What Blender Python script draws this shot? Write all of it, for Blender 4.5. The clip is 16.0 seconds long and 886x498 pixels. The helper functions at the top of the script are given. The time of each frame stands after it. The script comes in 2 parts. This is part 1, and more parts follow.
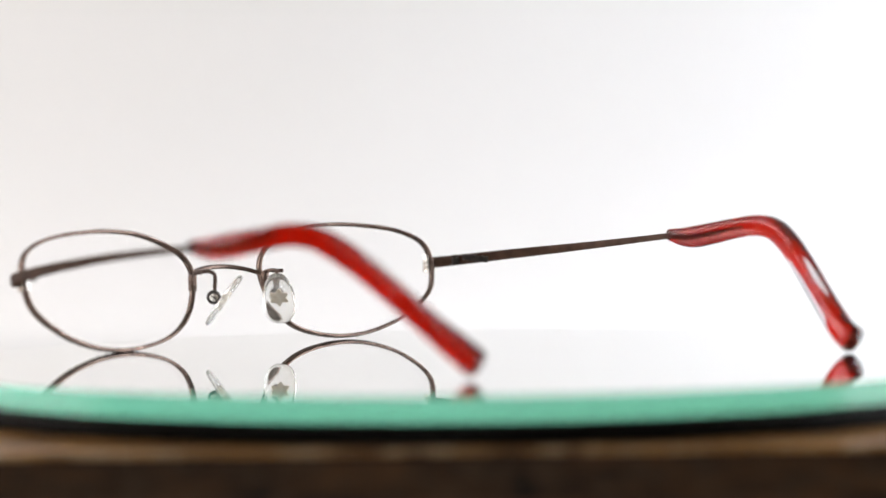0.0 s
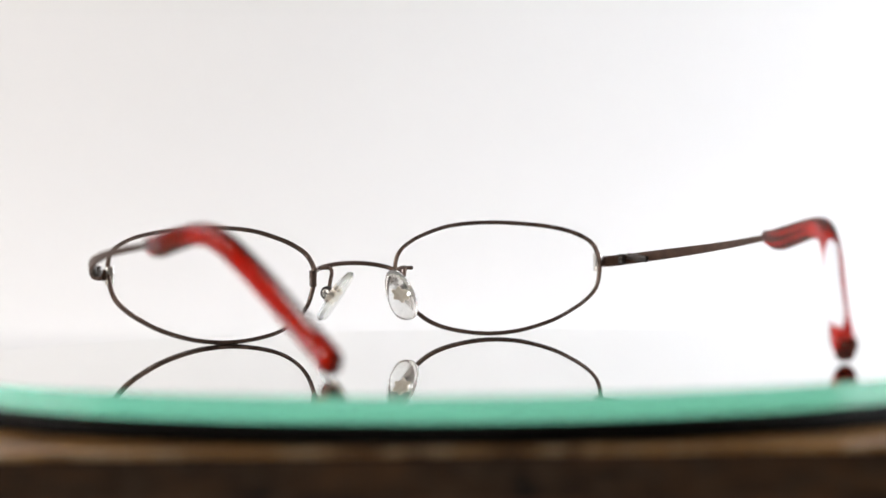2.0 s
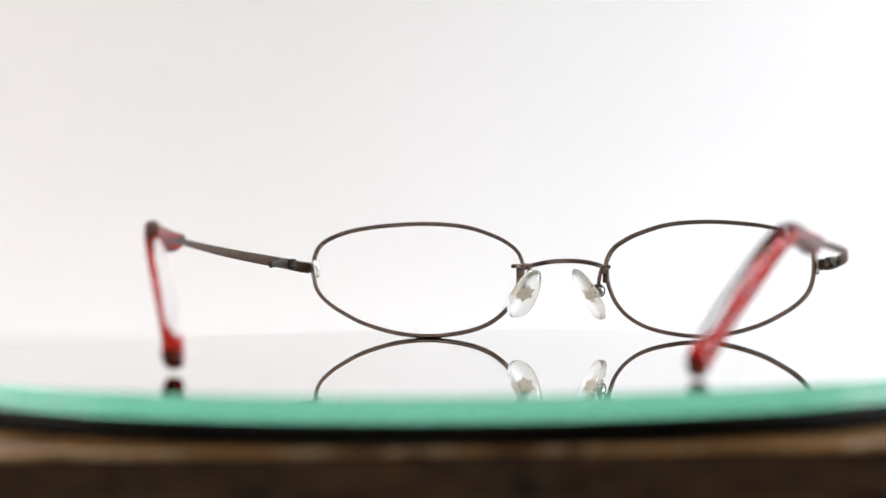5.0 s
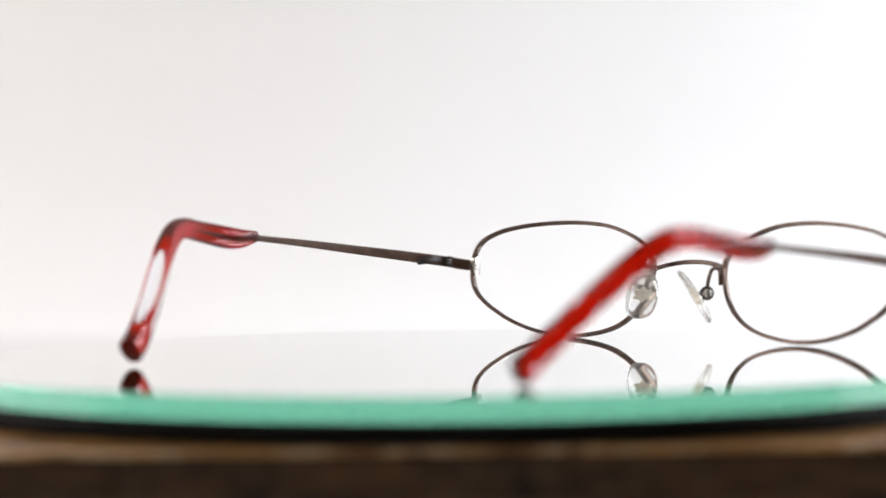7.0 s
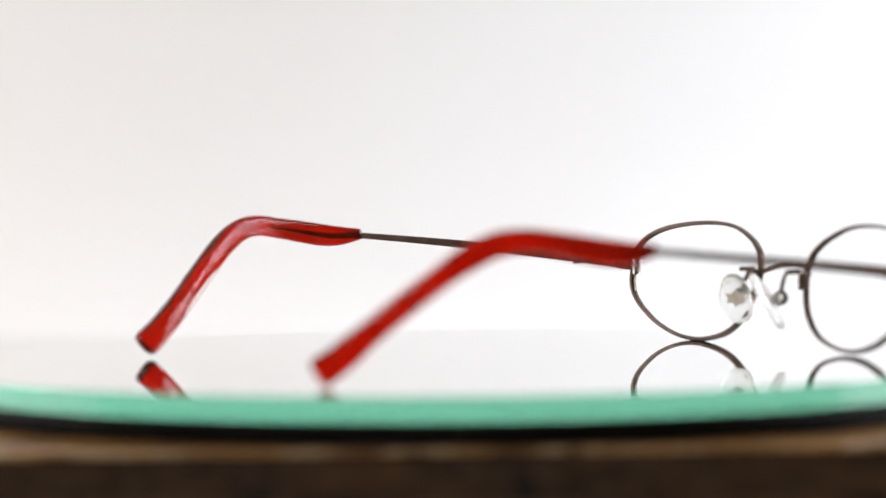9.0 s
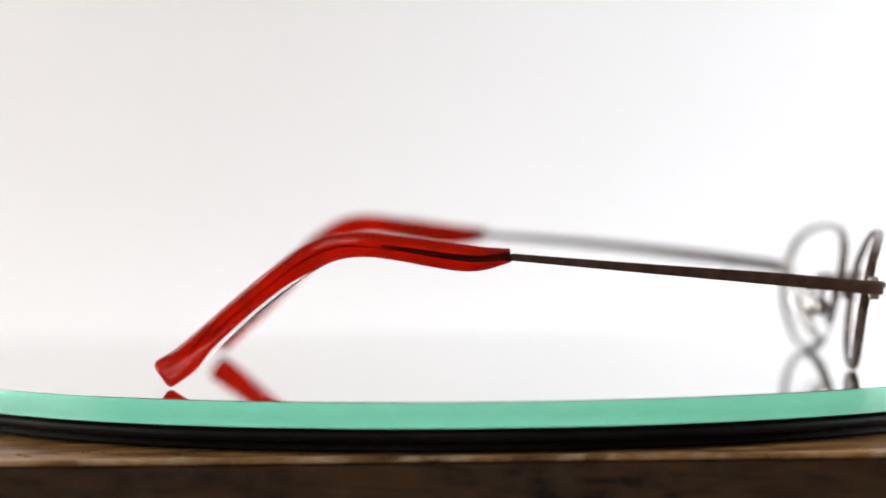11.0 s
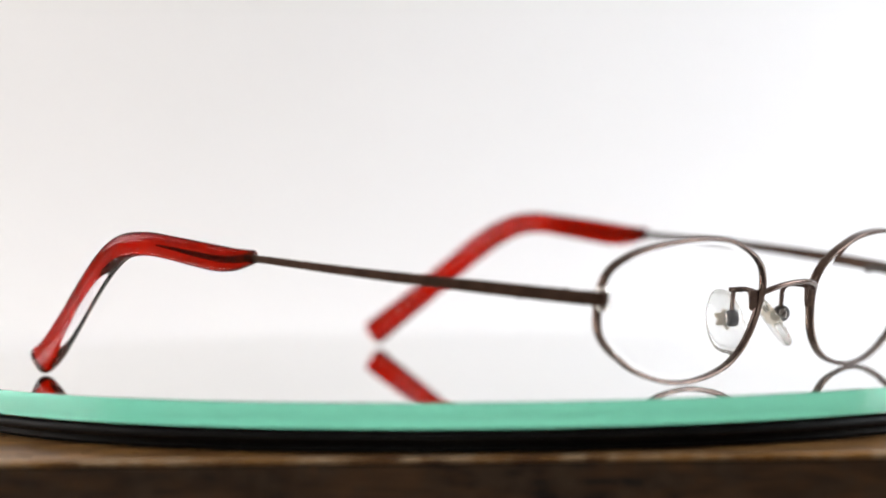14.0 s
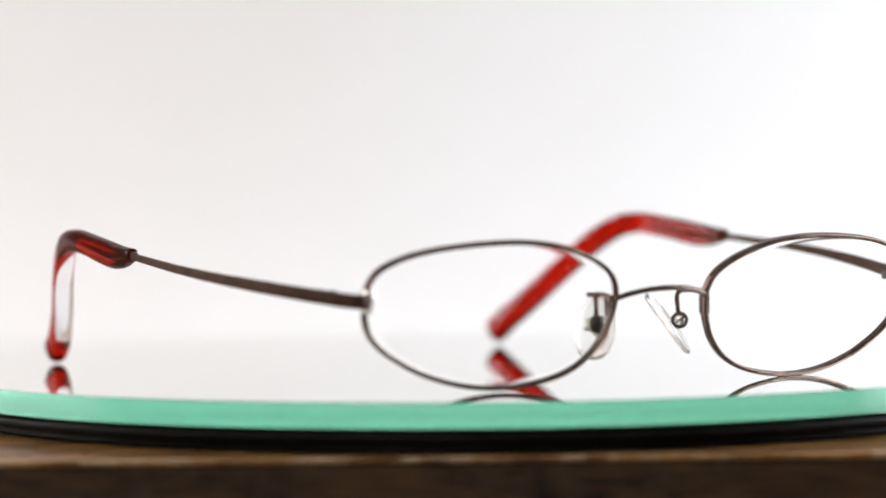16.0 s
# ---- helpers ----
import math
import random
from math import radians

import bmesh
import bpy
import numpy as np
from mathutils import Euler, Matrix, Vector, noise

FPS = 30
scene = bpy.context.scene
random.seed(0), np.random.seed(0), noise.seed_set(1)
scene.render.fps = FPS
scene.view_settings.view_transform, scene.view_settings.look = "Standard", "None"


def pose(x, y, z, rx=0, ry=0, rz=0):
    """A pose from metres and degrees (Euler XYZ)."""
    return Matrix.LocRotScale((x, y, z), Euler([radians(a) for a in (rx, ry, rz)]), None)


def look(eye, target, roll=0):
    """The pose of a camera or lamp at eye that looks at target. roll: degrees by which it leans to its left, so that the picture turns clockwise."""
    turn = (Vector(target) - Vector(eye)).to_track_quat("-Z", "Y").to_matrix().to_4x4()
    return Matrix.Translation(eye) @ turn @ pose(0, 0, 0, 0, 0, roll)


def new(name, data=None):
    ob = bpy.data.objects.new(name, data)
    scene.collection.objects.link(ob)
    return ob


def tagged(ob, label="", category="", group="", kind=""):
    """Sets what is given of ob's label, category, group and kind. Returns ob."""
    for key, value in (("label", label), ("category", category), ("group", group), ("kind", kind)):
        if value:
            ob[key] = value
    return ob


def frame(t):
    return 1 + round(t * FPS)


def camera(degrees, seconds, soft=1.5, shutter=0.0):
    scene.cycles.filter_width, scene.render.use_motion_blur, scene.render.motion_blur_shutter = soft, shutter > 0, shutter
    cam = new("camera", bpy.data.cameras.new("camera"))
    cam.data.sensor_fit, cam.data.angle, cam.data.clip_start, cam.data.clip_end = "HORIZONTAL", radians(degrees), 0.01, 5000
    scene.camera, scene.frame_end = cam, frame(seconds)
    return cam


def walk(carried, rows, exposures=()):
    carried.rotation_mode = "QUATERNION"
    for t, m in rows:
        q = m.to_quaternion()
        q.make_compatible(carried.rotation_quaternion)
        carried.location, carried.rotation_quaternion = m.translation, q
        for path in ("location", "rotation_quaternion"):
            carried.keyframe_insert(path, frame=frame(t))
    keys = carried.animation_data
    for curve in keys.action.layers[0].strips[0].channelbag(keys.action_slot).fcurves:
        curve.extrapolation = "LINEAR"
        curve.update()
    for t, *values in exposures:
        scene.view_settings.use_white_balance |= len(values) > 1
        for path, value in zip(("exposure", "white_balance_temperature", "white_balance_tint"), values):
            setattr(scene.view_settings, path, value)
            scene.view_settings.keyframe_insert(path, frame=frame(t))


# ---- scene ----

TOP = 0.7600            # height of the mirror's face
TABLE = TOP - 0.0094    # height of the table top
MM = 0.001

# ---- camera ----
cam = camera(15.95, 16.0, soft=1.5)
EYE = Vector((0, -0.67465, TOP + 0.04140))
YAW, PITCH = radians(0.185), radians(-1.539)
AHEAD = Vector((-math.sin(YAW) * math.cos(PITCH), math.cos(YAW) * math.cos(PITCH), math.sin(PITCH)))
STAND = look(EYE, EYE + AHEAD, -0.644)
# while its focus is pulled the camera settles a little nearer
FAR_EYE = EYE + Vector((0.00319, -0.01416, 0))
FAR_STAND = look(FAR_EYE, FAR_EYE + AHEAD, -0.644)
walk(cam, [(0.0, FAR_STAND), (9.2, FAR_STAND), (11.3, STAND), (16.0, STAND)], [(0.0, 0.0), (16.0, 0.0)])
# wide open lens; its focus is pulled from the front of the glasses to the near temple
FOCUS = new("focus_point")
FOCUS.matrix_world = Matrix.Translation(FAR_EYE + AHEAD * 0.745)
cam.data.dof.use_dof = True
cam.data.dof.aperture_fstop = 9.2
cam.data.dof.focus_object = FOCUS

# ---- light ----
world = bpy.data.worlds.new("daylight")
scene.world = world
world.use_nodes = True
sky = world.node_tree.nodes.new("ShaderNodeTexSky")
sky.sky_type, sky.sun_disc, sky.sun_elevation, sky.sun_rotation = "NISHITA", False, radians(40), radians(60)
world.node_tree.links.new(sky.outputs[0], world.node_tree.nodes["Background"].inputs[0])
world.node_tree.nodes["Background"].inputs[1].default_value = 0.1


def area(name, m, sx, sy, watts, colour):
    lamp = bpy.data.lights.new(name, "AREA")
    lamp.shape, lamp.size, lamp.size_y, lamp.energy, lamp.color = "RECTANGLE", sx, sy, watts, colour
    ob = new(name, lamp)
    ob.matrix_world = m
    return ob


# daylight that enters by the east and south windows
area("window_daylight_east", look((1.56, 0.25, 1.45), (0.0, 0.50, 1.1)), 1.1, 1.1, 36, (0.90, 0.938, 1.0))
# west lamp: no source seen there, added to brighten the backdrop's left
area("added_fill_west", look((-1.56, 0.25, 1.45), (0.0, 0.50, 1.1)), 1.1, 1.1, 20, (1.0, 0.94, 0.91))
area("window_daylight_south", look((-0.75, -1.96, 1.55), (0.0, 0.0, 0.8)), 1.1, 1.1, 11, (1.0, 0.95, 0.88))

# ---- materials ----


def nodes_of(name):
    m = bpy.data.materials.new(name)
    m.use_nodes = True
    return m, m.node_tree.nodes, m.node_tree.links, m.node_tree.nodes["Principled BSDF"]


def surface(name, a, b, rough=0.5, metal=0.0, scale=40.0, stretch=(1, 1, 1), bump=0.0, fine=300.0, rough_var=0.1, ior=1.5, gloss=0.5):
    """Two colours mixed by coarse noise, gloss varied by fine noise, slight relief."""
    m, n, l, p = nodes_of(name)
    tc, mp = n.new("ShaderNodeTexCoord"), n.new("ShaderNodeMapping")
    l.new(tc.outputs["Object"], mp.inputs[0])
    mp.inputs["Scale"].default_value = stretch
    big, small = n.new("ShaderNodeTexNoise"), n.new("ShaderNodeTexNoise")
    big.inputs["Scale"].default_value, small.inputs["Scale"].default_value = scale, fine
    big.inputs["Detail"].default_value = 6
    for t in (big, small):
        l.new(mp.outputs[0], t.inputs["Vector"])
    ramp = n.new("ShaderNodeValToRGB")
    ramp.color_ramp.elements[0].position, ramp.color_ramp.elements[1].position = 0.32, 0.68
    ramp.color_ramp.elements[0].color, ramp.color_ramp.elements[1].color = (*a, 1), (*b, 1)
    l.new(big.outputs[0], ramp.inputs[0])
    l.new(ramp.outputs[0], p.inputs["Base Color"])
    r = n.new("ShaderNodeMapRange")
    r.inputs["To Min"].default_value, r.inputs["To Max"].default_value = max(0.0, rough - rough_var), rough + rough_var
    l.new(small.outputs[0], r.inputs[0])
    l.new(r.outputs[0], p.inputs["Roughness"])
    p.inputs["Metallic"].default_value, p.inputs["IOR"].default_value, p.inputs["Specular IOR Level"].default_value = metal, ior, gloss
    if bump:
        bp = n.new("ShaderNodeBump")
        bp.inputs["Strength"].default_value, bp.inputs["Distance"].default_value = bump, 0.0005
        l.new(small.outputs[0], bp.inputs["Height"])
        l.new(bp.outputs[0], p.inputs["Normal"])
    return m


def clear(name, colour, rough=0.03, ior=1.49, weight=1.0):
    m, n, l, p = nodes_of(name)
    p.inputs["Base Color"].default_value = (*colour, 1)
    p.inputs["Transmission Weight"].default_value = weight
    p.inputs["IOR"].default_value = ior
    no = n.new("ShaderNodeTexNoise")
    no.inputs["Scale"].default_value = 600
    r = n.new("ShaderNodeMapRange")
    r.inputs["To Min"].default_value, r.inputs["To Max"].default_value = rough * 0.5, rough * 1.8
    l.new(no.outputs[0], r.inputs[0])
    l.new(r.outputs[0], p.inputs["Roughness"])
    return m


def tinted_layer(name, stain, body, share):
    """Coloured layer laminated into clear plastic: light is tinted straight through it, and a share is scattered by its pigment."""
    m, n, l, q = nodes_of(name)
    tint, mix = n.new("ShaderNodeBsdfTransparent"), n.new("ShaderNodeMixShader")
    swirl, ramp = n.new("ShaderNodeTexNoise"), n.new("ShaderNodeValToRGB")
    tc = n.new("ShaderNodeTexCoord")
    l.new(tc.outputs["Object"], swirl.inputs["Vector"])
    swirl.inputs["Scale"].default_value, swirl.inputs["Detail"].default_value, swirl.inputs["Distortion"].default_value = 85, 3, 1.2
    ramp.color_ramp.elements[0].position, ramp.color_ramp.elements[1].position = 0.34, 0.64
    ramp.color_ramp.elements[0].color = (*[c * 0.82 for c in stain], 1)
    ramp.color_ramp.elements[1].color = (*stain, 1)
    l.new(swirl.outputs[0], ramp.inputs[0])
    l.new(ramp.outputs[0], tint.inputs["Color"])
    q.inputs["Base Color"].default_value = (*body, 1)
    q.inputs["Specular IOR Level"].default_value = 0.0
    q.inputs["Roughness"].default_value = 0.9
    mix.inputs[0].default_value = share
    l.new(tint.outputs[0], mix.inputs[1])
    l.new(q.outputs[0], mix.inputs[2])
    l.new(mix.outputs[0], n["Material Output"].inputs["Surface"])
    return m


def clear_acetate(name, shine):
    """Polished clear plastic: light bends through it, and its skin shines a little."""
    m, n, l, q = nodes_of(name)
    n.remove(q)
    bend, skin, mix = n.new("ShaderNodeBsdfRefraction"), n.new("ShaderNodeBsdfGlass"), n.new("ShaderNodeMixShader")
    for b in (bend, skin):
        b.inputs["Color"].default_value, b.inputs["IOR"].default_value = (0.97, 0.97, 0.98, 1), 1.49
    tc, fine, r = n.new("ShaderNodeTexCoord"), n.new("ShaderNodeTexNoise"), n.new("ShaderNodeMapRange")
    fine.inputs["Scale"].default_value = 900
    l.new(tc.outputs["Object"], fine.inputs["Vector"])
    r.inputs["To Min"].default_value, r.inputs["To Max"].default_value = 0.02, 0.09
    l.new(fine.outputs[0], r.inputs[0])
    for b in (bend, skin):
        l.new(r.outputs[0], b.inputs["Roughness"])
    mix.inputs[0].default_value = shine
    l.new(bend.outputs[0], mix.inputs[1])
    l.new(skin.outputs[0], mix.inputs[2])
    l.new(mix.outputs[0], n["Material Output"].inputs["Surface"])
    return m


BROWN = surface("brown_plated_metal", (0.064, 0.040, 0.031), (0.148, 0.098, 0.076), 0.24, 0.7, 350, fine=2500, rough_var=0.06, gloss=0.4)
BAR = surface("dark_brown_enamel", (0.046, 0.026, 0.018), (0.080, 0.045, 0.031), 0.45, 0.15, 350, fine=2500, gloss=0.06)
GOLD = surface("pale_gold_metal", (0.66, 0.56, 0.44), (0.80, 0.74, 0.64), 0.35, 0.55, 900, fine=3000)
STEEL = surface("bright_steel", (0.55, 0.53, 0.50), (0.70, 0.68, 0.64), 0.25, 1.0, 600, fine=3000)
DARK = surface("dark_hinge_metal", (0.02, 0.018, 0.016), (0.05, 0.04, 0.035), 0.4, 0.6, 600, fine=3000)
RED = tinted_layer("red_acetate", (0.80, 0.078, 0.022), (0.42, 0.045, 0.008), 0.14)
SLEEVE = clear_acetate("clear_acetate", 0.5)
PAD = clear("clear_silicone", (0.95, 0.95, 0.93), 0.10, 1.40, 0.92)
LENS = clear("clear_lens", (0.995, 0.995, 0.995), 0.0, 1.04)
GLASS_FACE = surface("glass_mirror_face", (0.885, 0.905, 0.885), (0.897, 0.914, 0.895), 0.004, 1.0, 6, fine=60, rough_var=0.003)
GLASS_EDGE = clear("green_glass_edge", (0.26, 0.80, 0.56), 0.05, 1.52)
BLACK = surface("black_plastic", (0.004, 0.004, 0.004), (0.008, 0.008, 0.008), 0.55, 0.0, 200, bump=0.1, fine=900, gloss=0.12)
PAPER = surface("white_paper", (0.82, 0.815, 0.81), (0.85, 0.848, 0.845), 0.75, 0.0, 3, bump=0.05, fine=500)
PLASTER = surface("plaster", (0.27, 0.25, 0.22), (0.33, 0.30, 0.27), 0.85, 0.0, 4, bump=0.2, fine=120)
CEIL = surface("ceiling_paint", (0.52, 0.50, 0.47), (0.58, 0.56, 0.53), 0.9, 0.0, 3, bump=0.1, fine=150)
FLOORING = surface("floor_boards", (0.20, 0.13, 0.08), (0.30, 0.20, 0.12), 0.45, 0.0, 6, (1, 10, 1), 0.2, 80)
WHITE_PAINT = surface("white_paint", (0.78, 0.78, 0.77), (0.82, 0.82, 0.81), 0.4, 0.0, 10, fine=200)


def wood(name, a, b, rough, gloss, worn):
    m, n, l, p = nodes_of(name)
    p.inputs["Specular IOR Level"].default_value = gloss
    tc, mp = n.new("ShaderNodeTexCoord"), n.new("ShaderNodeMapping")
    l.new(tc.outputs["Object"], mp.inputs[0])
    mp.inputs["Scale"].default_value = (13, 60, 60)
    no, fi = n.new("ShaderNodeTexNoise"), n.new("ShaderNodeTexNoise")
    no.inputs["Scale"].default_value, no.inputs["Detail"].default_value, no.inputs["Distortion"].default_value = 5, 8, 0.6
    fi.inputs["Scale"].default_value, fi.inputs["Detail"].default_value = 230, 5
    l.new(mp.outputs[0], no.inputs["Vector"])
    l.new(tc.outputs["Object"], fi.inputs["Vector"])
    ramp = n.new("ShaderNodeValToRGB")
    ramp.color_ramp.elements[0].position, ramp.color_ramp.elements[1].position = 0.36, 0.66
    ramp.color_ramp.elements[0].color, ramp.color_ramp.elements[1].color = (*a, 1), (*b, 1)
    l.new(no.outputs[0], ramp.inputs[0])
    mix = n.new("ShaderNodeMix")
    mix.data_type = "RGBA"
    mix.inputs["B"].default_value = (*worn, 1)
    l.new(ramp.outputs[0], mix.inputs["A"])
    l.new(mix.outputs["Result"], p.inputs["Base Color"])
    # pale worn chips along the front arris
    ys, edge, chips, both = n.new("ShaderNodeSeparateXYZ"), n.new("ShaderNodeMapRange"), n.new("ShaderNodeMapRange"), n.new("ShaderNodeMath")
    l.new(tc.outputs["Object"], ys.inputs[0])
    l.new(ys.outputs["Y"], edge.inputs[0])
    edge.inputs["From Min"].default_value, edge.inputs["From Max"].default_value = -0.1225, -0.1246
    l.new(fi.outputs[0], chips.inputs[0])
    chips.inputs["From Min"].default_value, chips.inputs["From Max"].default_value = 0.46, 0.66
    both.operation = "MULTIPLY"
    l.new(edge.outputs[0], both.inputs[0])
    l.new(chips.outputs[0], both.inputs[1])
    l.new(both.outputs[0], mix.inputs["Factor"])
    r = n.new("ShaderNodeMapRange")
    r.inputs["To Min"].default_value, r.inputs["To Max"].default_value = rough - 0.1, rough + 0.12
    l.new(fi.outputs[0], r.inputs[0])
    l.new(r.outputs[0], p.inputs["Roughness"])
    bp = n.new("ShaderNodeBump")
    bp.inputs["Strength"].default_value, bp.inputs["Distance"].default_value = 0.3, 0.0004
    l.new(no.outputs[0], bp.inputs["Height"])
    l.new(bp.outputs[0], p.inputs["Normal"])
    return m


TABLE_WOOD = wood("varnished_table_wood", (0.06, 0.024, 0.008), (0.40, 0.21, 0.065), 0.30, 0.42, (0.42, 0.30, 0.18))
APRON_WOOD = wood("dark_brown_wood", (0.009, 0.0045, 0.003), (0.075, 0.036, 0.013), 0.6, 0.2, (0.05, 0.03, 0.016))

# ---- mesh helpers ----


def mesh_of(name, bm, mat, smooth=True):
    bmesh.ops.recalc_face_normals(bm, faces=bm.faces)
    me = bpy.data.meshes.new(name)
    bm.to_mesh(me)
    bm.free()
    if mat:
        me.materials.append(mat)
    for f in me.polygons:
        f.use_smooth = smooth
    return me


def part(name, bm, mat, parent=None, label="", smooth=True, m=None):
    ob = new(name, mesh_of(name, bm, mat, smooth))
    if parent:
        ob.parent = parent
    if m is not None:
        ob.matrix_local = m
    if label:
        ob["label"] = label
    return ob


def box(x0, y0, z0, x1, y1, z1, bevel=0.0, segments=2):
    bm = bmesh.new()
    bmesh.ops.create_cube(bm, size=1)
    for v in bm.verts:
        v.co = Vector(((x0 + x1) / 2 + v.co.x * (x1 - x0), (y0 + y1) / 2 + v.co.y * (y1 - y0), (z0 + z1) / 2 + v.co.z * (z1 - z0)))
    if bevel:
        bmesh.ops.bevel(bm, geom=bm.edges[:], offset=bevel, segments=segments, affect="EDGES", profile=0.5)
    return bm


def lathe(profile, steps=192):
    """Turn (radius, height) pairs about the z axis."""
    bm = bmesh.new()
    rings = []
    for r, z in profile:
        if r < 1e-9:
            rings.append([bm.verts.new((0, 0, z))])
        else:
            rings.append([bm.verts.new((r * math.cos(2 * math.pi * k / steps), r * math.sin(2 * math.pi * k / steps), z)) for k in range(steps)])
    for a, b in zip(rings, rings[1:]):
        for k in range(steps):
            q = [a[k % len(a)], a[(k + 1) % len(a)], b[(k + 1) % len(b)], b[k % len(b)]]
            bm.faces.new(list(dict.fromkeys(q)))
    return bm


def curve_through(points, n, closed=False):
    """n samples of a Catmull-Rom curve through the points (any number of values each)."""
    pts = [np.array(p, float) for p in points]
    k = len(pts)
    out = []
    spans = k if closed else k - 1
    for i in range(n):
        u = i / n * spans if closed else i / (n - 1) * spans
        j = min(int(u), spans - 1)
        f = u - j
        if closed:
            a, b, c, d = (pts[(j + o) % k] for o in (-1, 0, 1, 2))
        else:
            b, c = pts[j], pts[j + 1]
            a = pts[j - 1] if j > 0 else 2 * b - c
            d = pts[j + 2] if j + 2 < k else 2 * c - b
        out.append(0.5 * (2 * b + (c - a) * f + (2 * a - 5 * b + 4 * c - d) * f * f + (3 * b - a - 3 * c + d) * f ** 3))
    return out


def sweep(path, widths, heights, side, closed=False, power=2.6, steps=14):
    """A rounded bar along path. side(i) is the direction of its width; its height stands across the path and side."""
    bm = bmesh.new()
    rings = []
    n = len(path)
    for i, p in enumerate(path):
        p = Vector(p)
        nxt, prv = (path[(i + 1) % n], path[i - 1]) if closed else (path[min(i + 1, n - 1)], path[max(i - 1, 0)])
        t = (Vector(nxt) - Vector(prv)).normalized()
        s = Vector(side(i))
        s = (s - t * s.dot(t)).normalized()
        h = t.cross(s)
        w, e = widths[i] / 2, heights[i] / 2
        ring = []
        for k in range(steps):
            a = 2 * math.pi * (k + 0.5) / steps
            ca, sa = math.cos(a), math.sin(a)
            u = math.copysign(abs(ca) ** (2 / power), ca)
            v = math.copysign(abs(sa) ** (2 / power), sa)
            ring.append(bm.verts.new(p + s * u * w + h * v * e))
        rings.append(ring)
    for i in range(n if closed else n - 1):
        a, b = rings[i], rings[(i + 1) % n]
        for k in range(steps):
            bm.faces.new((a[k], a[(k + 1) % steps], b[(k + 1) % steps], b[k]))
    if not closed:
        for ring in (rings[0], rings[-1]):
            bm.faces.new(ring)
    return bm


def clipped(power, steps, low, slope):
    """The part of a rounded section (-1 to 1 both ways) with u + slope * v > low: an arc and the chord that closes it."""
    ring = []
    for k in range(720):
        a = 2 * math.pi * k / 720
        ca, sa = math.cos(a), math.sin(a)
        ring.append((math.copysign(abs(ca) ** (2 / power), ca), math.copysign(abs(sa) ** (2 / power), sa)))
    kept = [k for k in range(-360, 360) if ring[k % 720][0] + slope * ring[k % 720][1] > low]
    arc = int(steps * 0.7)
    a, b = kept[0], kept[-1]
    pts = [ring[round(a + (b - a) * j / (arc - 1)) % 720] for j in range(arc)]
    for j in range(1, steps - arc + 1):
        f = j / (steps - arc + 1)
        pts.append((pts[arc - 1][0] * (1 - f) + pts[0][0] * f, pts[arc - 1][1] * (1 - f) + pts[0][1] * f))
    return pts


def layer(path, widths, heights, side, power, steps, cut):
    """Like sweep, but each section is clipped by cut(i), which gives low and slope."""
    bm = bmesh.new()
    rings = []
    n = len(path)
    for i, p in enumerate(path):
        t = (path[min(i + 1, n - 1)] - path[max(i - 1, 0)]).normalized()
        s = Vector(side(i))
        s = (s - t * s.dot(t)).normalized()
        h = t.cross(s)
        rings.append([bm.verts.new(p + s * u * widths[i] / 2 + h * v * heights[i] / 2) for u, v in clipped(power, steps, *cut(i))])
    for a, b in zip(rings, rings[1:]):
        for k in range(steps):
            bm.faces.new((a[k], a[(k + 1) % steps], b[(k + 1) % steps], b[k]))
    for ring in (rings[0], rings[-1]):
        bm.faces.new(ring)
    return bm


# ---- the room that closes the place ----


def slab(name, x0, y0, z0, x1, y1, z1, mat, label, category, bevel=0.0):
    return tagged(part(name, box(x0, y0, z0, x1, y1, z1, bevel), mat, smooth=False), label, category, kind="structure")


def wall_with_window(name, axis, at, lo, hi, w0, w1, z0, z1, label):
    """A wall 0.12 thick across x or y with one opening, as one mesh of four blocks."""
    bm = bmesh.new()
    for a0, a1, b0, b1 in ((lo, w0, 0, 2.5), (w1, hi, 0, 2.5), (w0, w1, 0, z0), (w0, w1, z1, 2.5)):
        piece = box(at, a0, b0, at + 0.12, a1, b1) if axis == "x" else box(a0, at, b0, a1, at + 0.12, b1)
        me = mesh_of("piece", piece, None, False)
        bm.from_mesh(me)
        bpy.data.meshes.remove(me)
    return tagged(part(name, bm, PLASTER, smooth=False), label, "wall", kind="structure")


slab("floor", -1.72, -2.12, -0.08, 1.72, 1.72, 0.0, FLOORING, "brown wooden floor of the room", "floor")
slab("ceiling", -1.72, -2.12, 2.5, 1.72, 1.72, 2.58, CEIL, "plain off-white painted ceiling", "ceiling")
slab("wall_north", -1.72, 1.6, 0, 1.72, 1.72, 2.5, PLASTER, "beige plaster wall behind the backdrop", "wall")
# the west opening is added for the fill lamp
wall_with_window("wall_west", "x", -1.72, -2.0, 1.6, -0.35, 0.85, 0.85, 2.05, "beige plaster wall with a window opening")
wall_with_window("wall_east", "x", 1.6, -2.0, 1.6, -0.35, 0.85, 0.85, 2.05, "beige plaster wall with a window opening")
wall_with_window("wall_south", "y", -2.12, -1.72, 1.72, -1.35, -0.15, 0.95, 2.15, "beige plaster wall with a window opening")


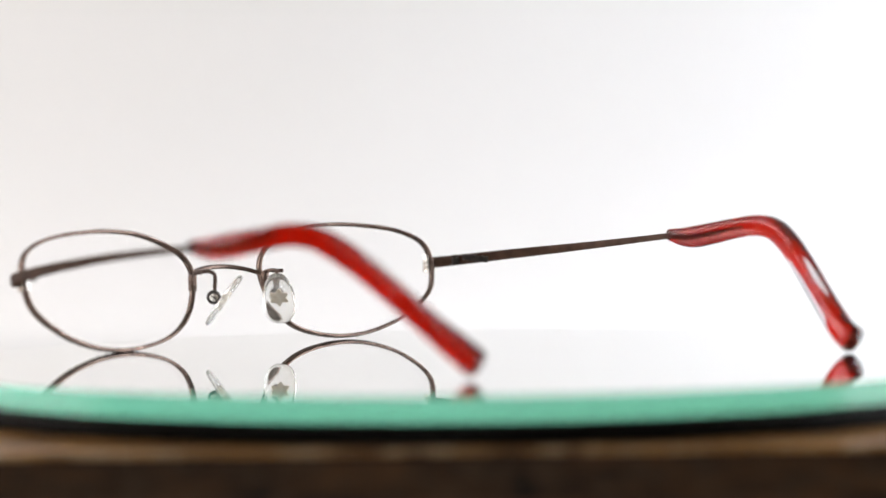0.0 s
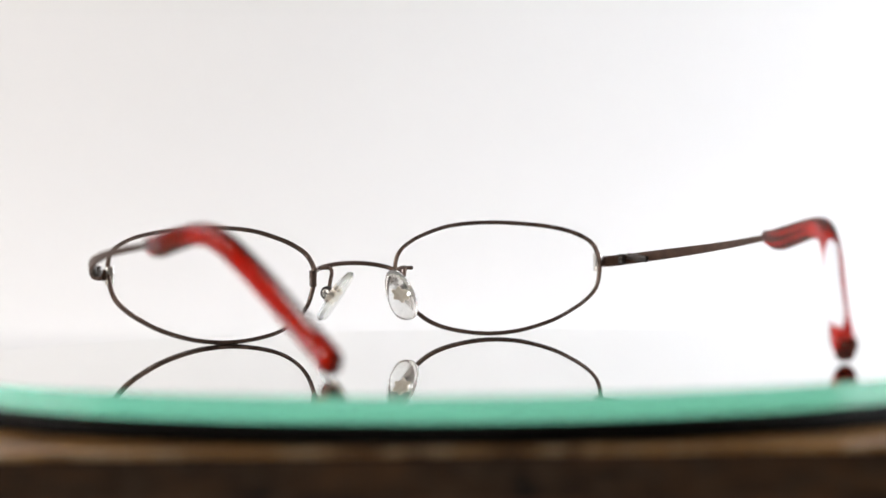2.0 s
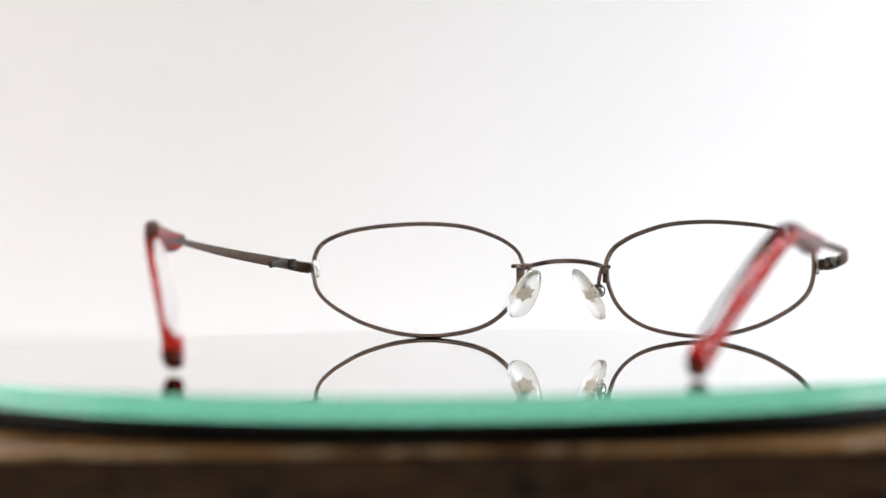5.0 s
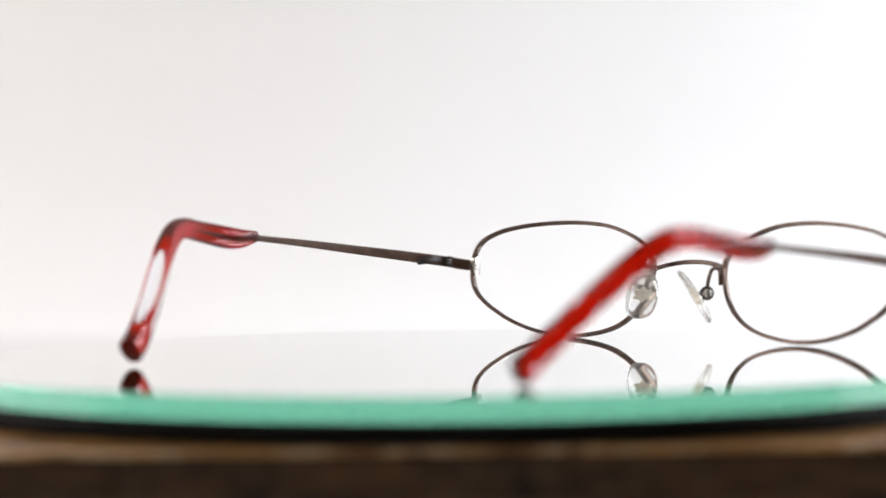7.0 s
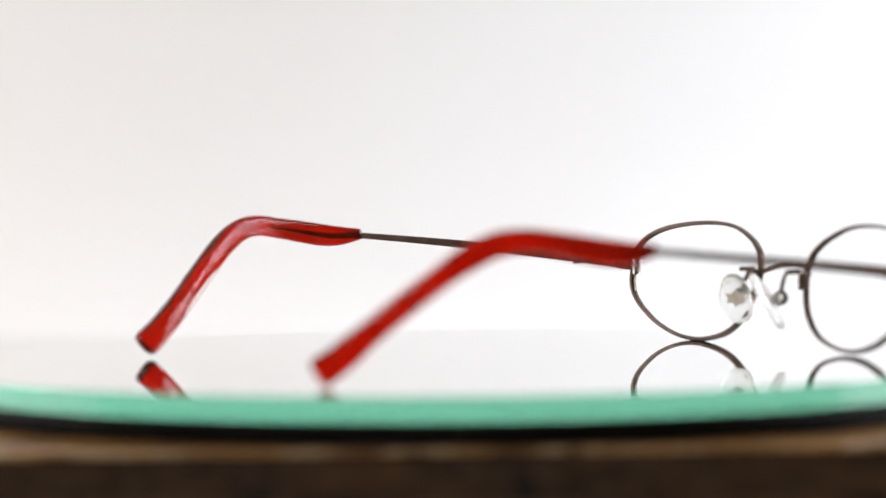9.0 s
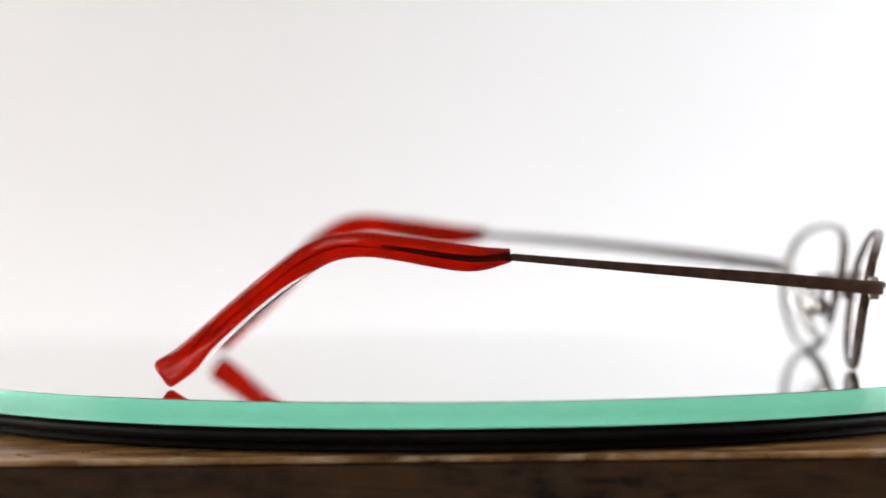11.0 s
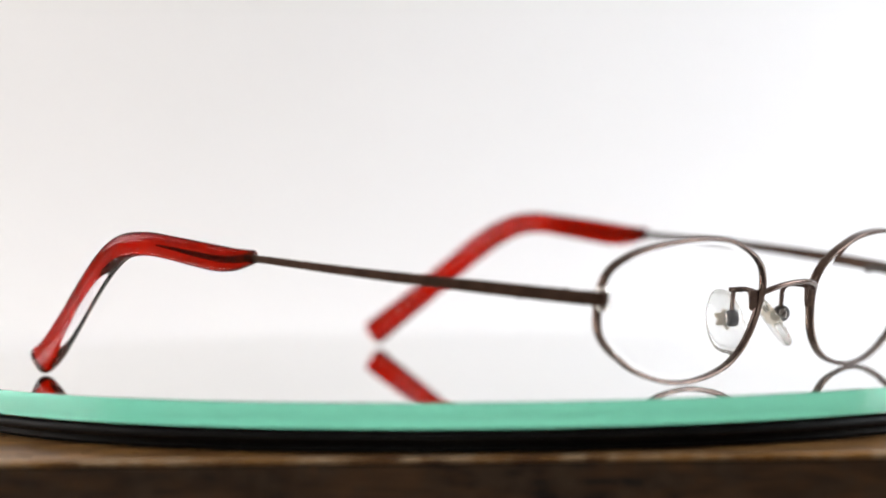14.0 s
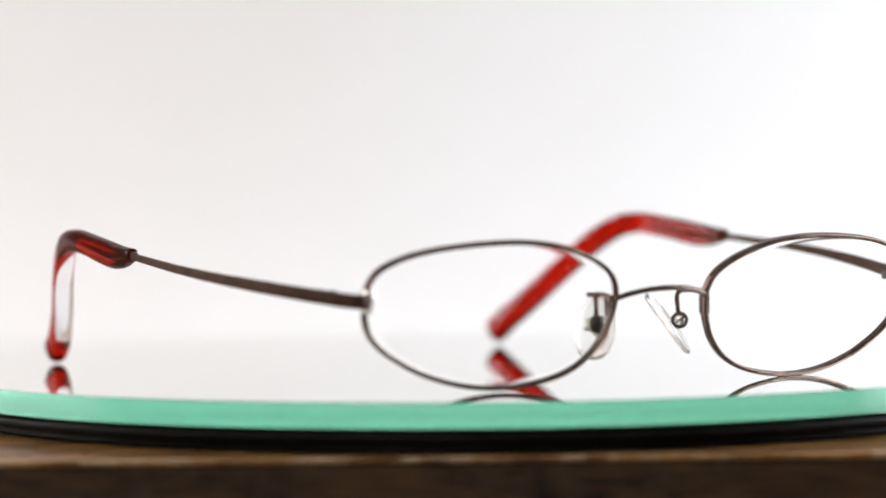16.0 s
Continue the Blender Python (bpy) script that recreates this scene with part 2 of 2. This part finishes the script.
def window(name, m, w, h, label):
    root = tagged(new(name), label, "window", kind="structure")
    root.matrix_world = m
    t = 0.05
    for x0, z0, x1, z1 in ((0, 0, w, t), (0, h - t, w, h), (0, t, t, h - t), (w - t, t, w, h - t), (w / 2 - t / 2, t, w / 2 + t / 2, h - t)):
        part("window_frame", box(x0, 0.03, z0, x1, 0.09, z1, 0.004), WHITE_PAINT, root, smooth=False)
    for x0, x1 in ((t, w / 2 - t / 2), (w / 2 + t / 2, w - t)):
        pane = part("pane", box(x0, 0.058, t, x1, 0.062, h - t), LENS, root, smooth=False)
        pane.visible_shadow = False
    return root


window("window_1", pose(1.72, -0.35, 0.85, 0, 0, 90), 1.2, 1.2, "white framed window beside the table")
# added with the west fill lamp; no window is known on that side
window("added_fill_window", pose(-1.72, 0.85, 0.85, 0, 0, -90), 1.2, 1.2, "white framed window added around the west fill lamp")
window("window_2", pose(-1.35, -2.12, 0.95), 1.2, 1.2, "white framed window facing the table")

# ---- table ----


def table():
    root = tagged(new("table"), "dark brown wooden table with a varnished top and worn front edge", "table")
    root.matrix_world = pose(0.0, 0.0, 0.0)
    part("tabletop", box(-0.65, -0.1255, TABLE - 0.0012, 0.65, 0.70, TABLE, 0.0004, 2), TABLE_WOOD, root, "varnished brown wooden top", False)
    part("apron", box(-0.65, -0.1250, TABLE - 0.085, 0.65, -0.105, TABLE - 0.0014, 0.0006), APRON_WOOD, root, "dark brown front rail", False)
    part("apron", box(-0.645, 0.675, TABLE - 0.085, 0.645, 0.697, TABLE - 0.0014, 0.001), APRON_WOOD, root, smooth=False)
    for x in (-0.645, 0.623):
        part("side_rail", box(x, -0.1045, TABLE - 0.085, x + 0.022, 0.6745, TABLE - 0.0014, 0.001), APRON_WOOD, root, smooth=False)
    for x in (-0.62, 0.575):
        for y in (-0.104, 0.629):
            part("leg", box(x, y, 0, x + 0.045, y + 0.045, TABLE - 0.0014, 0.003), APRON_WOOD, root, smooth=False)
    return root


table()


def backdrop():
    prof = [(0.135, 0.0), (0.30, 0.0)]
    prof += [(0.30 + 0.20 * math.sin(a), 0.20 - 0.20 * math.cos(a)) for a in (math.pi / 2 * k / 24 for k in range(1, 25))]
    prof += [(0.50, 0.5), (0.50, 0.95)]
    bm = bmesh.new()
    rows = []
    for dz in (0.0, 0.0006):
        rows.append([[bm.verts.new((x, y - (dz if z > 0.15 else 0), TABLE + 0.0004 + z + (dz if z <= 0.15 else 0))) for y, z in prof] for x in (-0.6, 0.6)])
    n = len(prof)
    for sheet in rows:
        for k in range(n - 1):
            bm.faces.new((sheet[0][k], sheet[0][k + 1], sheet[1][k + 1], sheet[1][k]))
    for side in (0, 1):
        for k in range(n - 1):
            bm.faces.new((rows[0][side][k], rows[0][side][k + 1], rows[1][side][k + 1], rows[1][side][k]))
    for k in (0, n - 1):
        bm.faces.new((rows[0][0][k], rows[0][1][k], rows[1][1][k], rows[1][0][k]))
    tagged(part("paper_backdrop", bm, PAPER), "seamless white paper sweep curving up behind the turntable", "backdrop")


backdrop()

# ---- turntable ----
CX, CY, RAD = 0.0054, -0.0130, 0.1135


def turntable():
    root = tagged(new("turntable"), "round black turntable with a green-edged glass mirror on top", "turntable")
    root.matrix_world = pose(CX, CY, TABLE)
    t = TOP - TABLE
    g = t - 0.0049
    part("foot_ring", lathe([(0.0, 0.0), (RAD - 0.006, 0.0), (RAD - 0.0054, 0.0006), (RAD - 0.0054, 0.0016), (RAD - 0.006, 0.002), (0, 0.002)]), BLACK, root, "black foot ring", False)
    part("platter", lathe([(0.0, 0.0021), (RAD - 0.0022, 0.0021), (RAD - 0.0012, 0.0027), (RAD - 0.0010, 0.0034), (RAD - 0.0014, g - 0.0004), (RAD - 0.002, g - 0.0001), (0, g - 0.0001)]), BLACK, root, "black plastic rotating platter", True)
    part("mirror_face", lathe([(0, t), (RAD - 0.00008, t), (RAD - 0.00008, t - 0.00006), (0, t - 0.00006)], 384), GLASS_FACE, root, "polished reflecting glass face", False)
    part("mirror_edge", lathe([(0, g), (RAD - 0.0003, g), (RAD, g + 0.0003), (RAD, t - 0.00016), (RAD - 0.00006, t - 0.0001), (0, t - 0.0001)], 384), GLASS_EDGE, root, "translucent green ground glass edge", False)
    return root


TURNTABLE = turntable()

# ---- eyeglasses: x across, y to the front, z up, in millimetres from the axis on the mirror ----
MID = 6.7


def v3(p):
    return (p[0] * MM, p[1] * MM, p[2] * MM)


# each half of the front: stretch, shift, lift and slope along the rim; depth, slope and bow outwards; lean above
FRONT = {1: (0.985, 1.23, 0.9965, -0.16, -0.0088, 77.66, 1.225, 0.252, 0.201), -1: (1.001, -0.99, 1.0003, -0.33, 0.0043, 79.84, 0.687, 0.278, 0.2335)}


def rim_point(x, z, sgn):
    """A place in the rim's surface: x from the middle outwards, z up. It leans forward above and wraps back outwards."""
    sx, dx, sz, dz, rise, depth, slope, bow, lean = FRONT[sgn]
    u, w = (x - 35.5) * sx, (z - 14.0) * sz
    x, z = u + 35.5 + dx, w + rise * u + 14.0 + dz
    k = (x - 35.0) / 10
    return Vector(v3((MID + sgn * x, depth - slope * k - bow * k * k + lean * (z - 14.0), z)))


# oval lens outline: half axes about the lens centre and how far it sags outwards
OVAL = [(9.8, 17.0), (10.3, 19.0), (11.4, 20.8), (13.2, 22.3), (17.0, 24.3), (24.4, 26.6), (34.0, 27.4), (44.5, 26.9), (52.3, 25.7), (57.2, 23.9), (59.5, 22.1), (60.5, 19.9), (60.8, 17.4),
        (60.5, 14.9), (59.9, 12.5), (58.7, 10.5), (56.7, 8.6), (53.9, 6.7), (48.2, 3.8), (40.2, 1.5), (32.1, 0.8), (24.5, 1.6), (18.9, 3.2), (14.9, 5.7), (12.3, 8.7), (10.9, 11.7), (10.1, 14.4)]


def front_half(root, sgn):
    ring = curve_through(OVAL, 108, True)
    pts = [rim_point(x, z, sgn) for x, z in ring]
    nrm = (rim_point(40, 20, sgn) - rim_point(40, 5, sgn)).cross(rim_point(50, 14, sgn) - rim_point(20, 14, sgn)).normalized()
    part("rim", sweep(pts, [1.85 * MM] * 108, [0.95 * MM] * 108, lambda i: nrm, True, 3.0, 12), BROWN, root, "thin brown metal rim")
    # thin curved lens seated in the rim
    bm = bmesh.new()
    c2 = np.mean(np.array(ring), axis=0)
    layers = []
    for off in (-0.3, 0.3):
        rows = []
        for f in (0.0, 0.35, 0.7, 0.9, 0.985):
            pr = [rim_point(*(c2 + (np.array(q) - c2) * f), sgn) + nrm * (off * MM) for q in ring[::2]]
            rows.append([bm.verts.new(pr[0])] if f == 0 else [bm.verts.new(q) for q in pr])
        layers.append(rows)
        for a, b in zip(rows, rows[1:]):
            k2 = len(b)
            for k in range(k2):
                bm.faces.new(list(dict.fromkeys([a[k % len(a)], a[(k + 1) % len(a)], b[(k + 1) % k2], b[k]])))
    a, b = layers[0][-1], layers[1][-1]
    for k in range(len(a)):
        bm.faces.new((a[k], a[(k + 1) % len(a)], b[(k + 1) % len(a)], b[k]))
    part("lens", bm, LENS, root, "thin clear lens")


def bridge(root):
    path = [Vector(v3(p)) for p in curve_through([(-2.2, 80.5, 16.3), (0.2, 81.8, 17.2), (4.0, 82.7, 17.9), (8.0, 82.9, 18.1),
                                                 (12.0, 82.4, 17.9), (15.8, 81.3, 17.2), (18.3, 79.9, 16.3)], 40)]
    part("bridge", sweep(path, [1.5 * MM] * 40, [1.05 * MM] * 40, lambda i: (0, 1, 0.2), False, 2.4, 12), BROWN, root, "arched brown metal bridge")


def star_mount():
    """A small six-lobed metal plate."""
    bm = bmesh.new()
    rings = []
    for z, g in ((-0.3, 0.85), (-0.15, 1.0), (0.15, 1.0), (0.3, 0.85)):
        rings.append([bm.verts.new(v3((g * (1.95 + 0.4 * math.cos(6 * a)) * math.cos(a), g * (1.95 + 0.4 * math.cos(6 * a)) * math.sin(a), z))) for a in (2 * math.pi * k / 36 for k in range(36))])
    for a, b in zip(rings, rings[1:]):
        for k in range(36):
            bm.faces.new((a[k], a[(k + 1) % 36], b[(k + 1) % 36], b[k]))
    bm.faces.new(rings[0])
    bm.faces.new(rings[-1])
    return bm


def nose_pad(root, sgn, arm, boxat, padat, turn):
    """Arm from the rim, its screw box, and the clear pad that it carries."""
    path = [Vector(v3(p)) for p in curve_through(arm, 36)]
    bracket = arm[0]
    part("pad_bracket", box(*[(bracket[i] - d) * MM for i, d in enumerate((0.7, 0.9, 3.6))], *[(bracket[i] + d) * MM for i, d in enumerate((0.7, 0.9, 0.3))], 0.25 * MM), BROWN, root, "small metal pad bracket")
    armo = part("pad_arm", sweep(path, [0.95 * MM] * 36, [0.95 * MM] * 36, lambda i: (1, 0.02, 0.01), False, 2.0, 10), BROWN, root, "bent brown metal pad arm")
    b = Vector(v3(boxat))
    aim = Vector((-0.65 * sgn, 0.76, 0)).to_track_quat("Z", "Y").to_matrix().to_4x4()
    barrel = lathe([(0, 1.1 * MM), (1.15 * MM, 1.1 * MM), (1.5 * MM, 0.85 * MM), (1.65 * MM, 0.4 * MM), (1.65 * MM, -0.4 * MM), (1.5 * MM, -0.85 * MM), (1.15 * MM, -1.1 * MM), (0, -1.1 * MM)], 24)
    part("screw_box", barrel, DARK, armo, "dark round screw box", m=Matrix.Translation(b) @ aim)
    for end in (1, -1):
        bm = lathe([(0, 1.3 * MM), (0.8 * MM, 1.28 * MM), (1.0 * MM, 1.15 * MM), (1.0 * MM, 1.0 * MM), (0, 1.0 * MM)], 20)
        for v in bm.verts:
            v.co.z *= end
        part("screw", bm, STEEL, armo, "small bright steel screw head", m=Matrix.Translation(b) @ aim)
        # no groove is cut: a dark bar gives the slot's shade
        part("screw_slot_shade", box(-0.78 * MM, -0.14 * MM, (1.22 if end > 0 else -1.34) * MM, 0.78 * MM, 0.14 * MM, (1.34 if end > 0 else -1.22) * MM), DARK, armo, "dark bar for the shade in the screw slot", False, m=Matrix.Translation(b) @ aim @ pose(0, 0, 0, 0, 0, 35))
    # pad: a teardrop plate, its face towards the nose
    bm = bmesh.new()
    steps, layers = 36, []
    for off, grow in ((-0.8, 0.80), (-0.55, 0.96), (0.0, 1.0), (0.5, 0.93), (0.8, 0.72)):
        ring = []
        for k in range(steps):
            a = 2 * math.pi * k / steps
            u = 3.8 * math.copysign(abs(math.cos(a)) ** 0.8, math.cos(a)) * (1.0 - 0.16 * math.sin(a)) * grow
            v = 7.0 * math.sin(a) * grow
            ring.append(bm.verts.new(v3((off + 0.018 * v * v * sgn * -0.4, u, v))))
        layers.append(ring)
    for a, b2 in zip(layers, layers[1:]):
        for k in range(steps):
            bm.faces.new((a[k], a[(k + 1) % steps], b2[(k + 1) % steps], b2[k]))
    bm.faces.new(layers[0])
    bm.faces.new(layers[-1])
    place = Matrix.Translation(v3(padat)) @ pose(0, 0, 0, *turn)
    pad = part("nose_pad", bm, PAD, root, "clear soft teardrop nose pad", m=place)
    # metal mount inside the pad
    core = star_mount()
    part("pad_mount", core, GOLD, pad, "pale gold star-shaped pad mount", False, m=pose(sgn * 0.35 * MM, 0, 0, 0, 90, 0))


def temple(root, sgn, bar, tip, hinge):
    """bar: the metal side from the front to the sleeve; tip: centre line of the sleeve with its height and thickness."""
    n = 60
    rows = curve_through(bar, n)
    path = [Vector(v3(r[:3])) for r in rows]
    arm = part("temple", sweep(path, [r[3] * MM for r in rows], [r[4] * MM for r in rows], lambda i: (1, 0, 0), False, 4.0, 16), BAR, root, "flat dark brown metal temple bar")
    m = 72
    rows = curve_through(tip, m)
    path = [Vector(v3(r[:3])) for r in rows]
    hs, ws = [r[3] * MM for r in rows], [r[4] * MM for r in rows]
    tail = (path[-1] - path[-2]).normalized()
    lead = (path[0] - path[1]).normalized()
    full = [path[0] + lead * (0.3 * MM)] + path + [path[-1] + tail * (g * MM) for g in (0.35, 0.7, 0.95, 1.05)]
    fw = [ws[0] * 0.85] + ws + [ws[-1] * g for g in (0.96, 0.86, 0.66, 0.4)]
    fh = [hs[0] * 0.9] + hs + [hs[-1] * g for g in (0.97, 0.90, 0.76, 0.55)]

    def out(i):
        # the outer face turns upwards along the leg and back at its end
        f = i / m
        twist = radians(20) * math.exp(-((f - 0.74) / 0.14) ** 2)
        return (sgn * math.cos(twist), 0.12 - 0.62 * math.sin(twist), 0.78 * math.sin(twist))

    part("sleeve", sweep(full, fw, fh, out, False, 2.8, 40), SLEEVE, arm, "glossy laminated acetate ear sleeve, red outside and clear inside")

    def wedge(i):
        # the red runs through the bend and the end; between them a clear wedge takes the inner lower side of the leg
        f = i / m
        rise, fall = min(max((f - 0.42) / 0.26, 0.0), 1.0), min(max((0.98 - f) / 0.15, 0.0), 1.0)
        return -1.3 + 1.93 * (rise * rise * (3 - 2 * rise)) * (fall * fall * (3 - 2 * fall)), 0.14 * sgn

    inset = 0.12 * MM
    part("red_layer", layer(path + [path[-1] + tail * (0.7 * MM)], [w - 2 * inset for w in ws] + [ws[-1] * 0.8], [h - 2 * inset for h in hs] + [hs[-1] * 0.85], out, 2.8, 40, wedge), RED, arm, "translucent red outer layer of the sleeve")
    core = path[:30]
    part("core_wire", sweep(core, [0.5 * MM] * len(core), [1.35 * MM * (1 - 0.8 * (i / len(core)) ** 2) for i in range(len(core))], out, False, 2.0, 10), DARK, arm, "dark metal core wire inside the sleeve")
    # bright block that closes the rim
    lock = Vector(v3(bar[0][:3]))
    part("rim_lock", box(-0.9 * MM, -1.4 * MM, -2.35 * MM, 0.9 * MM, 0.7 * MM, 2.0 * MM, 0.35 * MM), STEEL, root, "bright metal rim lock", m=Matrix.Translation(lock))
    # hinge: knuckles and screw on the inner side
    h = Vector(v3(hinge))
    for k in (-0.85, 0.0, 0.85):
        kn = lathe([(0, -0.38 * MM), (0.85 * MM, -0.38 * MM), (0.95 * MM, -0.28 * MM), (0.95 * MM, 0.28 * MM), (0.85 * MM, 0.38 * MM), (0, 0.38 * MM)], 20)
        part("hinge_knuckle", kn, DARK, root, "dark hinge knuckle", False, m=Matrix.Translation(h + Vector((0, 0, k * MM))))
    plate = box(-0.45 * MM, -3.6 * MM, -0.75 * MM, 0.45 * MM, 3.2 * MM, 0.75 * MM, 0.2 * MM)
    part("hinge_plate", plate, DARK, root, "dark metal hinge plate", m=Matrix.Translation(h + Vector(v3((sgn * 1.9, -4.6, 0.45)))) @ pose(0, 0, 0, 6, 0, 16.7 * sgn))
    sc = lathe([(0, 0.5 * MM), (0.5 * MM, 0.45 * MM), (0.6 * MM, 0.2 * MM), (0.6 * MM, -1.7 * MM), (0, -1.7 * MM)], 16)
    part("hinge_screw", sc, STEEL, root, "small steel hinge screw", False, m=Matrix.Translation(h + Vector((0, 0, 0.7 * MM))))
    return arm


def eyeglasses():
    root = tagged(new("eyeglasses"), "brown metal oval eyeglasses with red ear sleeves, open on the mirror", "eyeglasses")
    root.matrix_world = pose(0, 0, TOP)
    for sgn in (1, -1):
        front_half(root, sgn)
    bridge(root)
    nose_pad(root, 1, [(18.4, 78.2, 16.6), (18.9, 76.7, 17.0), (18.8, 74.8, 17.0), (18.4, 73.9, 16.6), (17.9, 73.3, 14.5), (17.6, 73.0, 11.8)], (17.6, 73.0, 11.4), (16.1, 70.7, 10.9), (0, -31, 42))
    for ends in (((19.0, 76.1, 16.9), (19.6, 74.7, 16.95), (20.1, 73.7, 16.95)), ((-1.6, 78.0, 17.1), (-2.9, 76.6, 17.1), (-3.6, 75.6, 17.1))):
        nub = [Vector(v3(p)) for p in ends]
        part("pad_arm", sweep(nub, [0.95 * MM] * 3, [0.95 * MM] * 3, lambda i: (1, 0.02, 0.01), False, 2.0, 10), BROWN, root, "short end of the pad arm")
    nose_pad(root, -1, [(-2.7, 79.4, 16.4), (-1.6, 78.0, 17.2), (0.4, 76.5, 17.2), (0.6, 75.3, 16.2), (-0.2, 74.5, 13.6), (-0.4, 74.2, 11.8)], (-0.9, 74.1, 11.5), (0.3, 72.2, 10.9), (0, 36, -42))
    # bar rows: x, y, z, thickness, height; tip rows: x, y, z, height, thickness
    temple(root, 1, [(68.4, 74.8, 17.4, 1.2, 2.6), (70.5, 75.4, 17.3, 1.3, 2.6), (72.0, 73.4, 17.5, 1.2, 2.6), (73.5, 69.4, 17.9, 1.1, 2.5), (76.9, 58.5, 19.1, 0.9, 2.4), (79.5, 44.5, 20.5, 0.8, 2.1), (80.4, 27.6, 22.1, 0.8, 1.7), (79.0, 3.7, 24.4, 0.8, 1.3)],
           [(79.0, 5.3, 24.5, 2.6, 2.3), (78.7, 0.6, 24.0, 4.3, 2.9), (78.4, -3.6, 24.2, 5, 3.1), (78.1, -9.4, 25.1, 4.9, 3.1), (77.8, -15.3, 26.1, 4.6, 3.1), (77.4, -21.2, 26.8, 4.6, 3.2), (76.5, -27.2, 26.2, 4.9, 3.6), (74.7, -33.0, 23.3, 5.1, 4), (71.7, -40.2, 17.8, 5.1, 4.3), (68.0, -48.3, 10.9, 5.1, 4.4), (65.5, -54.9, 5.2, 5.5, 4.4), (64.7, -58.4, 2.9, 5.8, 4.3)], (72.3, 68.7, 18.0))
    temple(root, -1, [(-52.7, 77.6, 16.8, 1.2, 2.6), (-54.6, 78.0, 16.8, 1.3, 2.6), (-56.3, 76.2, 17.1, 1.2, 2.6), (-57.9, 72.7, 17.8, 1.1, 2.5), (-61.2, 61.4, 19.4, 0.9, 2.4), (-63.9, 47.1, 21.2, 0.8, 2.1), (-64.8, 29.8, 23.2, 0.8, 1.7), (-62.7, 7.3, 25.3, 0.8, 1.3)],
           [(-62.6, 9.1, 25.4, 2.6, 2.3), (-62.5, 4.1, 25.1, 4.3, 2.9), (-62.4, -0.4, 25.4, 5, 3.1), (-61.8, -6.1, 26.3, 4.9, 3.1), (-60.8, -11.9, 27.2, 4.6, 3.1), (-59.4, -17.4, 27.9, 4.6, 3.2), (-57.5, -22.5, 27.1, 4.9, 3.6), (-54.9, -28.0, 23.9, 5.1, 4), (-51.3, -34.4, 18.2, 5.1, 4.3), (-47.2, -41.8, 11.1, 5.1, 4.4), (-44.2, -47.9, 5.8, 5.5, 4.4), (-43.1, -51.2, 3.2, 5.8, 4.3)], (-56.9, 72.1, 17.9))
    return root


EYEGLASSES = eyeglasses()

# ---- what turns ----
# seconds, degrees of the turn
TURNS = [(0, 45.10), (0.5, 39.28), (1, 33.40), (1.5, 27.36), (2, 21.25), (2.5, 15.13), (3, 9.23), (3.5, 3.15), (4, -2.94), (4.5, -8.88), (5.25, -17.86), (6, -26.74),
         (6.5, -32.70), (7, -38.66), (7.5, -44.82), (7.8, -48.60), (8, -50.37), (8.1, -51.22), (8.2, -53.83), (8.3, -56.45), (8.4, -58.66), (8.5, -59.59), (8.6, -60.09), (8.8, -60.82), (9, -63.30),
         (9.2, -65.74), (10, -75.31), (10.7, -83.68), (11.3, -90.80), (11.5, -93.19), (12, -99.08), (12.5, -105.18), (13, -111.14), (13.5, -117.04), (14, -122.98), (14.5, -129.33), (15, -135.35), (15.5, -141.07), (16, -146.89)]


def motions():
    walk(EYEGLASSES, [(t, pose(0.00134, -0.01697, TOP, 0, 0, a)) for t, a in TURNS])
    walk(TURNTABLE, [(t, pose(CX, CY, TABLE, 0, 0, a)) for t, a in TURNS])
    rows = ((0.0, FAR_EYE, 0.745), (9.2, FAR_EYE, 0.745), (11.3, EYE, 0.565), (13.4, EYE, 0.578), (14.5, EYE, 0.622), (16.0, EYE, 0.612))
    walk(FOCUS, [(t, Matrix.Translation(e + AHEAD * d)) for t, e, d in rows])


motions()
